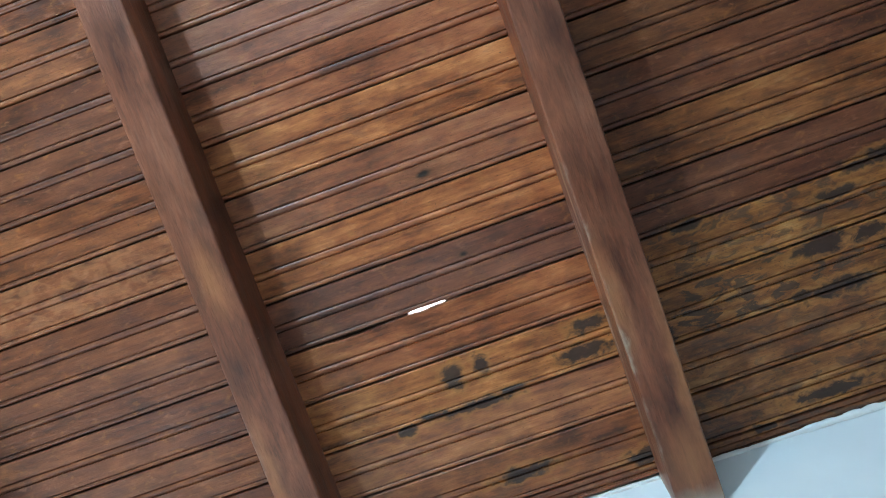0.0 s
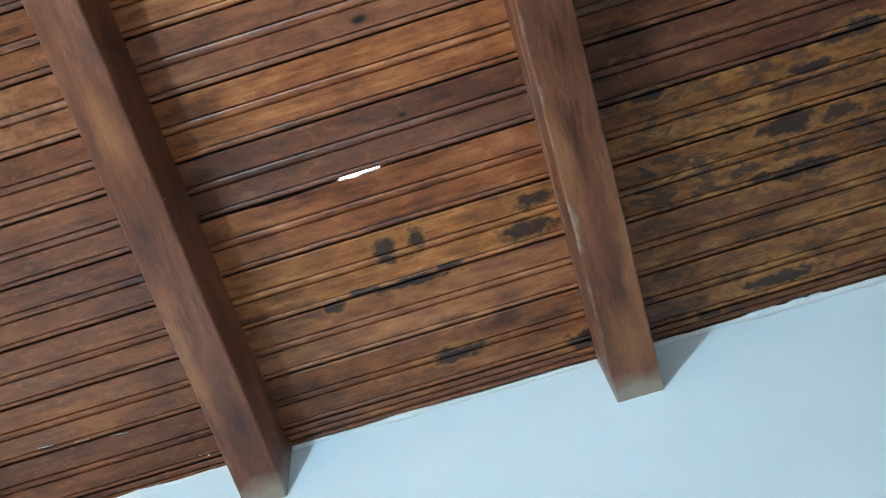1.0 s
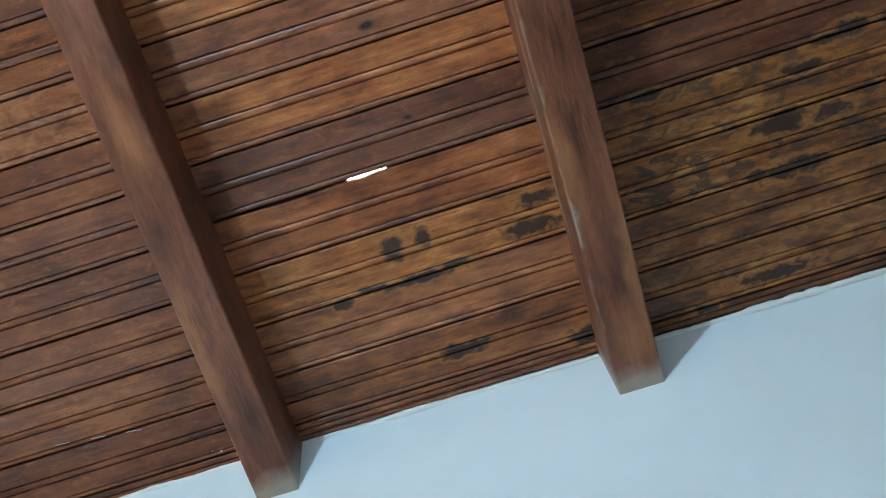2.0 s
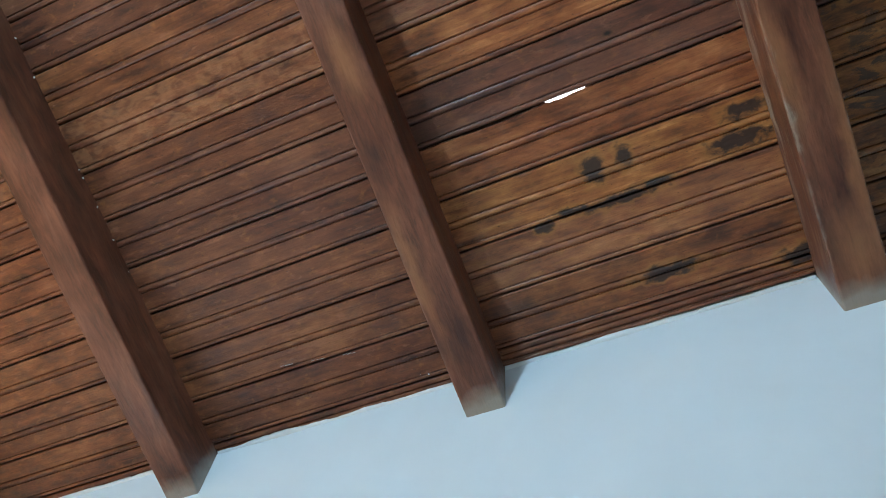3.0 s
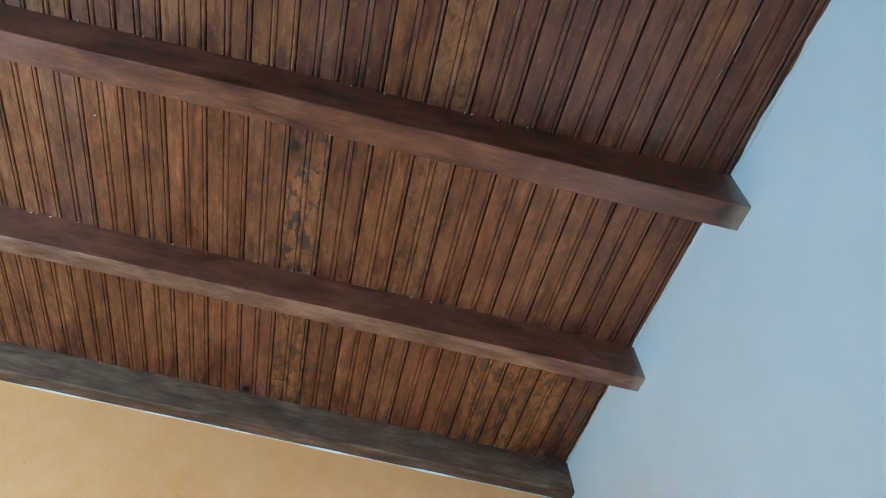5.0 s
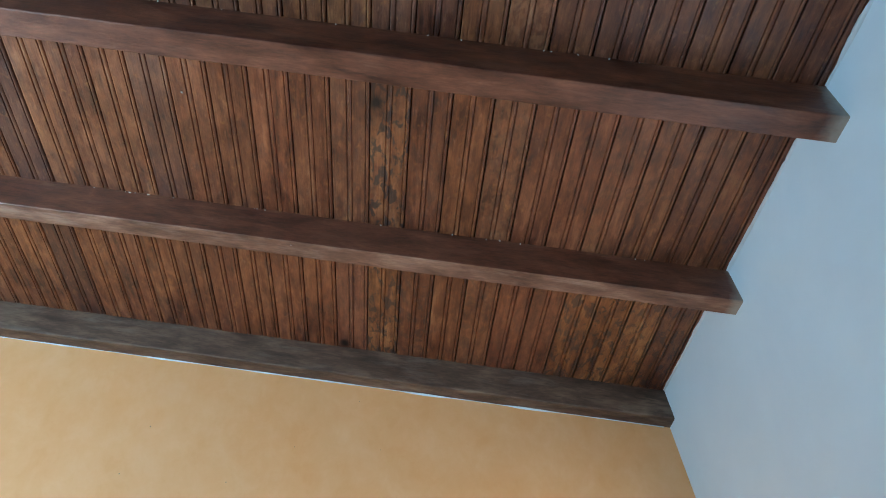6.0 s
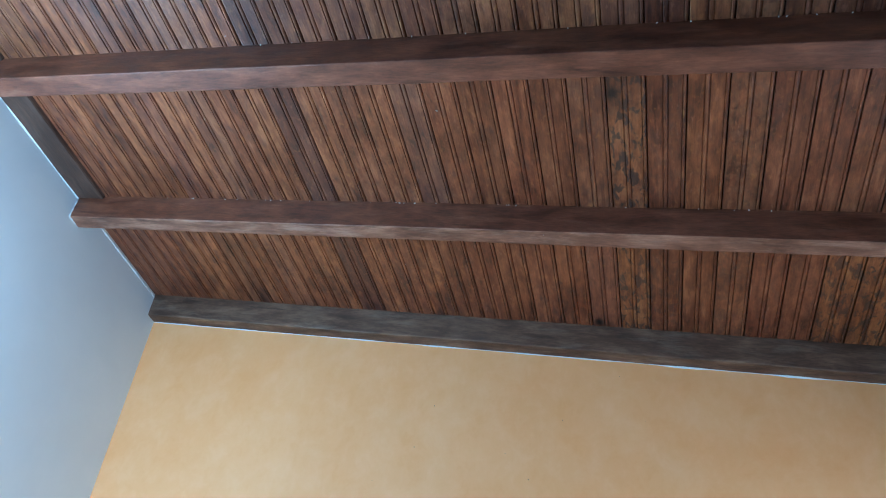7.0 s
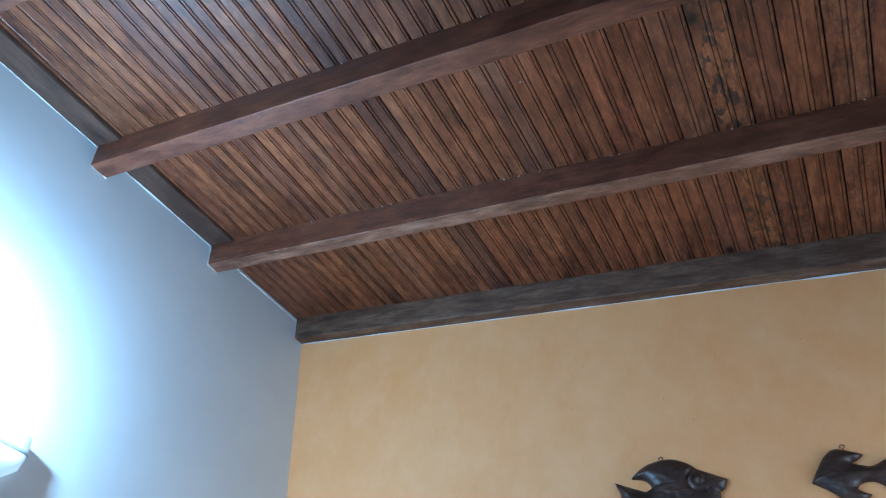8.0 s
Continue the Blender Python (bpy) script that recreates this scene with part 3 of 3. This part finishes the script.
def wall_lamp():
    thing = new("wall_lamp")
    thing.matrix_world = pose(WALL_HIGH, LAMP_Y, LAMP_Z - 0.08)
    tagged(thing, "white half-round uplighter lamp mounted on the white wall, lit", "lamp")
    z = LAMP_Z - 0.08
    bm = bmesh.new()
    bowl(bm, [(z - 0.085, 0.15, 0.06), (z - 0.08, 0.20, 0.085), (z - 0.05, 0.235, 0.10), (z - 0.012, 0.245, 0.11), (z - 0.012, 0.235, 0.10), (z - 0.05, 0.225, 0.09), (z - 0.075, 0.18, 0.07)], LAMP_Y, WALL_HIGH)
    smooth(part("body", bm, LAMP_GLOW, thing, "white plastic lamp body"))
    bm = bmesh.new()
    bowl(bm, [(z - 0.012, 0.247, 0.112), (z - 0.004, 0.247, 0.112), (z - 0.004, 0.232, 0.098), (z - 0.012, 0.232, 0.098)], LAMP_Y, WALL_HIGH)
    smooth(part("band", bm, LAMP_BAND, thing, "thin grey band round the lamp"))
    bm = bmesh.new()
    bowl(bm, [(z - 0.004, 0.245, 0.11), (z + 0.035, 0.245, 0.11), (z + 0.038, 0.240, 0.105), (z + 0.035, 0.236, 0.10), (z - 0.004, 0.236, 0.10)], LAMP_Y, WALL_HIGH)
    smooth(part("shade", bm, LAMP_GLOW, thing, "white translucent upper rim"))
    bm = bmesh.new()
    bmesh.ops.create_uvsphere(bm, u_segments=20, v_segments=12, radius=0.018, matrix=Matrix.Translation((WALL_HIGH + 0.024, LAMP_Y + 0.05, z - 0.025)) @ Matrix.Diagonal((1, 2.2, 1, 1)))
    m, n, k, bsdf = material("glowing_bulb")
    bsdf.inputs["Emission Color"].default_value = (0.85, 0.95, 1.0, 1)
    bsdf.inputs["Emission Strength"].default_value = 12.0
    smooth(part("bulb", bm, m, thing, "glowing white bulb"))
    bulb.matrix_world = pose(WALL_HIGH + 0.150, LAMP_Y - 0.13, z + 0.14)


wall_lamp()


# ---- white paint line under the grey beam ----
def paint_line():
    bm = bmesh.new()
    rings = []
    for j in range(200):
        x = X_HIGH + 0.01 + (X_LOW - X_HIGH - 0.01) * j / 199
        r = 0.0022 + 0.004 * max(0.0, noise.noise((x * 6, 2.0, 5.0)) + 0.15) + 0.0015 * abs(noise.noise((x * 40, 1.0, 2.0)))
        rings.append([bm.verts.new((x, Y_FRONT + 0.001 - r * math.cos(radians(30 * q)), -BEAM_DROP + 0.0015 - r * math.sin(radians(30 * q)) * 1.3)) for q in range(4)])
    for a, b in zip(rings, rings[1:]):
        for q in range(3):
            bm.faces.new((a[q], b[q], b[q + 1], a[q + 1]))
    return tagged(smooth(part("trim", bm, CAULK, matrix=TILT)), "thin uneven white paint line under the grey beam", "trim", kind="structure")


paint_line()


# ---- specks of plaster along the rafters ----
def flecks():
    rng = random.Random(4)
    bm = bmesh.new()
    spots = [(x, 2.509, -0.003) for x in (-0.107, -0.10, -0.33, -0.40, -0.463, 0.436, 0.565, 0.24, -0.55)]
    spots += [(x, 1.925, -0.003) for x in (-0.12, -0.26, -0.60, 0.33)] + [(0.709, 1.317, -0.099), (1.16, 1.455, -0.001), (1.155, 1.47, -0.001), (0.02, 2.52, -0.11)]
    spots += [(rng.uniform(-1.5, 1.15), 2.509, -0.004) for _ in range(16)] + [(rng.uniform(-1.5, 1.1), 1.925, -0.004) for _ in range(9)]
    spots += [(rng.uniform(-1.2, 1.1), rng.uniform(0.9, 3.0), -0.001) for _ in range(10)]
    for x, y, z in spots:
        big = rng.uniform(0.0007, 0.0022)
        m = Matrix.Translation((x, y, z)) @ pose(0, 0, 0, 0, 0, rng.uniform(0, 180)) @ Matrix.Diagonal((big * rng.uniform(0.8, 2.4), big, big * 0.6, 1))
        for v in bmesh.ops.create_icosphere(bm, subdivisions=1, radius=1, matrix=m)["verts"]:
            v.co += Vector([rng.uniform(-0.3, 0.3) * big for _ in range(3)])
    # broken pale drip beside one joint
    for i in range(40):
        y = 1.48 + i * 0.009
        if noise.noise((y * 18, 3.0, 0.0)) < 0.12:
            continue
        x = 1.088 - 0.13 * (y - 1.48) + 0.002 * noise.noise((y * 30, 0.0, 2.0))
        box(bm, (x, y, -0.0007), (x + rng.uniform(0.0003, 0.0008), y + 0.0085, 0.0008))
    return tagged(part("plaster_flecks", bm, CAULK, matrix=TILT), "tiny white plaster and paint flecks on boards and rafters", "flecks", kind="stuff")


flecks()


# ---- carved fish on the yellow wall ----
def carved_wood():
    m, n, k, bsdf = material("dark_carved_wood")
    grain = noise_tex(n, k, coords(n, k, (9, 40, 45)), 1.0, 5, 0.6, 0.7)
    chisel = noise_tex(n, k, coords(n, k, (26, 26, 60)), 1.0, 3, 0.5)
    k.new(ramp(n, k, grain, [(0.3, (0.022, 0.013, 0.010)), (0.55, (0.056, 0.031, 0.022)), (0.78, (0.110, 0.060, 0.040))]), bsdf.inputs["Base Color"])
    bsdf.inputs["Roughness"].default_value = 0.38
    bump(n, k, bsdf, maths(n, k, "ADD", grain, maths(n, k, "MULTIPLY", chisel, 1.5)), 0.5, 0.003)
    return m


CARVED = carved_wood()
HOOK = plain("hook_wire", (0.12, 0.09, 0.07), 0.4, 0.8)


def curve_outline(points, steps=4):
    """A closed smooth line through a few hand-set points (x, z, sharp)."""
    out, count = [], len(points)
    for i in range(count):
        p0, p1, p2, p3 = (Vector(points[(i + j - 1) % count][:2]) for j in range(4))
        if points[i][2]:
            p0 = p1
        if points[(i + 1) % count][2]:
            p3 = p2
        for q in range(steps):
            t = q / steps
            out.append(0.5 * (2 * p1 + (p2 - p0) * t + (2 * p0 - 5 * p1 + 4 * p2 - p3) * t * t + (3 * p1 - p0 - 3 * p2 + p3) * t ** 3))
    return out


def to_line(p, line):
    """Distance from a point to a closed line."""
    best = 1.0
    for a, b in zip(line, line[1:] + line[:1]):
        d = b - a
        t = max(0.0, min(1.0, (p - a).dot(d) / max(d.length_squared, 1e-12)))
        best = min(best, (p - a - d * t).length)
    return best


def inside(p, line):
    hit = False
    for a, b in zip(line, line[1:] + line[:1]):
        if (a.y > p.y) != (b.y > p.y) and p.x < a.x + (p.y - a.y) / (b.y - a.y) * (b.x - a.x):
            hit = not hit
    return hit


def fish(points, at, eye, label):
    """A flat-backed carved fish, domed from its rim, with gill groove, eye and fin cuts, as one mesh."""
    line = curve_outline(points)
    xs, zs = [p.x for p in line], [p.y for p in line]
    inner = []
    step = 0.0045
    x = min(xs)
    row = 0
    while x < max(xs):
        z = min(zs) + (step / 2 if row % 2 else 0)
        while z < max(zs):
            p = Vector((x, z))
            if inside(p, line) and to_line(p, line) > 0.0022:
                inner.append(p)
            z += step
        x += step * 0.87
        row += 1
    rim = [(i, (i + 1) % len(line)) for i in range(len(line))]
    verts, edges, faces = geometry.delaunay_2d_cdt(line + inner, rim, [], 1, 1e-6)[:3]
    eye = Vector(eye)

    def front(p):
        d = to_line(p, line)
        h = 0.010 + 0.013 * (1 - math.exp(-d / 0.011)) + 0.010 * (1 - math.exp(-d / 0.045))
        e = p - eye
        r = e.length
        h += 0.006 * math.exp(-(r / 0.009) ** 2) - 0.005 * math.exp(-((r - 0.017) / 0.005) ** 2)
        if e.x < 0.012:
            h -= 0.008 * math.exp(-((r - 0.036) / 0.005) ** 2)
        return h + 0.0012 * noise.noise((p.x * 60, p.y * 90, 1.0))

    bm = bmesh.new()
    top = [bm.verts.new((v.x, -front(Vector(v)), v.y)) for v in verts]
    for f in faces:
        bm.faces.new([top[i] for i in f])
    rims = [e for e in bm.edges if e.is_boundary]
    made = bmesh.ops.extrude_edge_only(bm, edges=rims)["geom"]
    for v in made:
        if isinstance(v, bmesh.types.BMVert):
            v.co.y = 0.0
    bmesh.ops.recalc_face_normals(bm, faces=bm.faces)
    ob = smooth(part("fish_carving", bm, CARVED, matrix=pose(at[0], Y_FRONT - 0.0005, at[1])))
    return tagged(ob, label, "wall carving", group="fish carvings")


def hook(x, z):
    bm = bmesh.new()
    rings = []
    for i in range(15):
        a = radians(-30 + 240 * i / 14)
        c = Vector((x + 0.006 * math.cos(a), Y_FRONT - 0.006, z + 0.006 * math.sin(a)))
        out = Vector((math.cos(a), 0, math.sin(a)))
        rings.append([bm.verts.new(c + out * 0.0013 * math.cos(q * 1.5708) + Vector((0, 0.0013 * math.sin(q * 1.5708), 0))) for q in range(4)])
    for a, b in zip(rings, rings[1:]):
        for q in range(4):
            bm.faces.new((a[q], a[(q + 1) % 4], b[(q + 1) % 4], b[q]))
    box(bm, (x - 0.0015, Y_FRONT - 0.008, z - 0.012), (x + 0.0015, Y_FRONT + 0.002, z - 0.004))
    tagged(part("hook", bm, HOOK), "small bent wire hook above a fish carving", "hook", group="wall hooks")


# nose to the right: x and z from the hook end, in metres
LARGE = [(-0.178, -0.034, 1), (-0.120, -0.068, 0), (-0.092, -0.083, 1), (-0.073, -0.073, 0), (-0.090, -0.046, 0), (-0.126, -0.033, 1), (-0.092, -0.010, 0),
         (-0.050, 0.000, 0), (0.000, -0.003, 0), (0.040, -0.024, 0), (0.075, -0.056, 0), (0.142, -0.100, 1), (0.128, -0.122, 0), (0.112, -0.130, 1), (0.104, -0.160, 0), (0.055, -0.205, 0),
         (-0.010, -0.215, 0), (-0.060, -0.190, 0), (-0.110, -0.205, 1), (-0.100, -0.150, 0), (-0.150, -0.130, 0), (-0.190, -0.160, 1), (-0.168, -0.085, 0)]
fish(LARGE, (-0.248, 2.299), (0.070, -0.085), "dark glossy carved wooden fish hanging on the yellow wall")
hook(-0.275, 2.306)
SMALL = [(-0.100, -0.075, 1), (-0.078, -0.046, 0), (-0.046, -0.012, 0), (-0.012, 0.000, 0), (0.045, -0.030, 1), (0.028, -0.040, 0), (0.010, -0.046, 0), (0.042, -0.062, 0), (0.062, -0.066, 0),
         (0.100, -0.055, 0), (0.165, -0.052, 0), (0.225, -0.082, 0), (0.262, -0.118, 1), (0.225, -0.146, 0), (0.150, -0.168, 0), (0.085, -0.140, 0), (0.048, -0.106, 0), (0.015, -0.103, 0),
         (0.002, -0.118, 0), (0.026, -0.138, 1), (0.000, -0.150, 0), (-0.032, -0.140, 0), (-0.070, -0.100, 0)]
fish(SMALL, (0.203, 2.210), (0.200, -0.100), "dark carved wooden fish with a forked tail on the yellow wall")
hook(0.209, 2.214)


# ---- white plaster collars where the rafters enter the high wall ----
def collar(y0, y1, x_wall, side, seed):
    bm = bmesh.new()
    lean = math.tan(radians(SLOPE))
    path = []
    for a, b in (((y0, -0.002), (y0, -DROP)), ((y0, -DROP), (y1, -DROP)), ((y1, -DROP), (y1, -0.002))):
        for j in range(12):
            t = j / 12
            path.append((a[0] + (b[0] - a[0]) * t, a[1] + (b[1] - a[1]) * t))
    rings = []
    for j, (y, z) in enumerate(path):
        r = 0.0012 + 0.0060 * max(0.0, noise.noise((j * 0.45, seed, 1.0)) + 0.05)
        x = x_wall - z * lean
        cy = (y0 + y1) / 2
        out = Vector((0, y - cy, z + DROP / 2)).normalized()
        rings.append([bm.verts.new((x + side * r * math.sin(radians(36 * q)), y + out.y * r * math.cos(radians(36 * q)), z + out.z * r * math.cos(radians(36 * q)))) for q in range(6)])
    for a, b in zip(rings, rings[1:]):
        for q in range(5):
            bm.faces.new((a[q], a[q + 1], b[q + 1], b[q]))
    bmesh.ops.recalc_face_normals(bm, faces=bm.faces)
    return tagged(smooth(part("trim", bm, CAULK, matrix=TILT)), "uneven white plaster line round a rafter end", "trim", kind="structure")


for i, (y0, y1) in enumerate(RAFTERS):
    collar(y0, y1, X_HIGH, 1, i + 0.5)


# ---- tiny dark specks on the yellow wall ----
def wall_specks():
    rng = random.Random(19)
    bm = bmesh.new()
    for x, z in [(0.17, 2.745), (-0.03, 2.60), (-0.22, 2.50), (-0.52, 2.55)] + [(rng.uniform(-1.4, 1.0), rng.uniform(2.1, 2.7)) for _ in range(8)]:
        r = rng.uniform(0.0009, 0.0022)
        bmesh.ops.create_icosphere(bm, subdivisions=1, radius=1, matrix=Matrix.Translation((x, Y_FRONT - 0.0003, z)) @ Matrix.Diagonal((r * 0.7, 0.0008, r * rng.uniform(1, 2), 1)))
    return tagged(part("wall_specks", bm, HOOK), "tiny dark nail holes and specks on the yellow plaster", "specks", kind="stuff")


wall_specks()
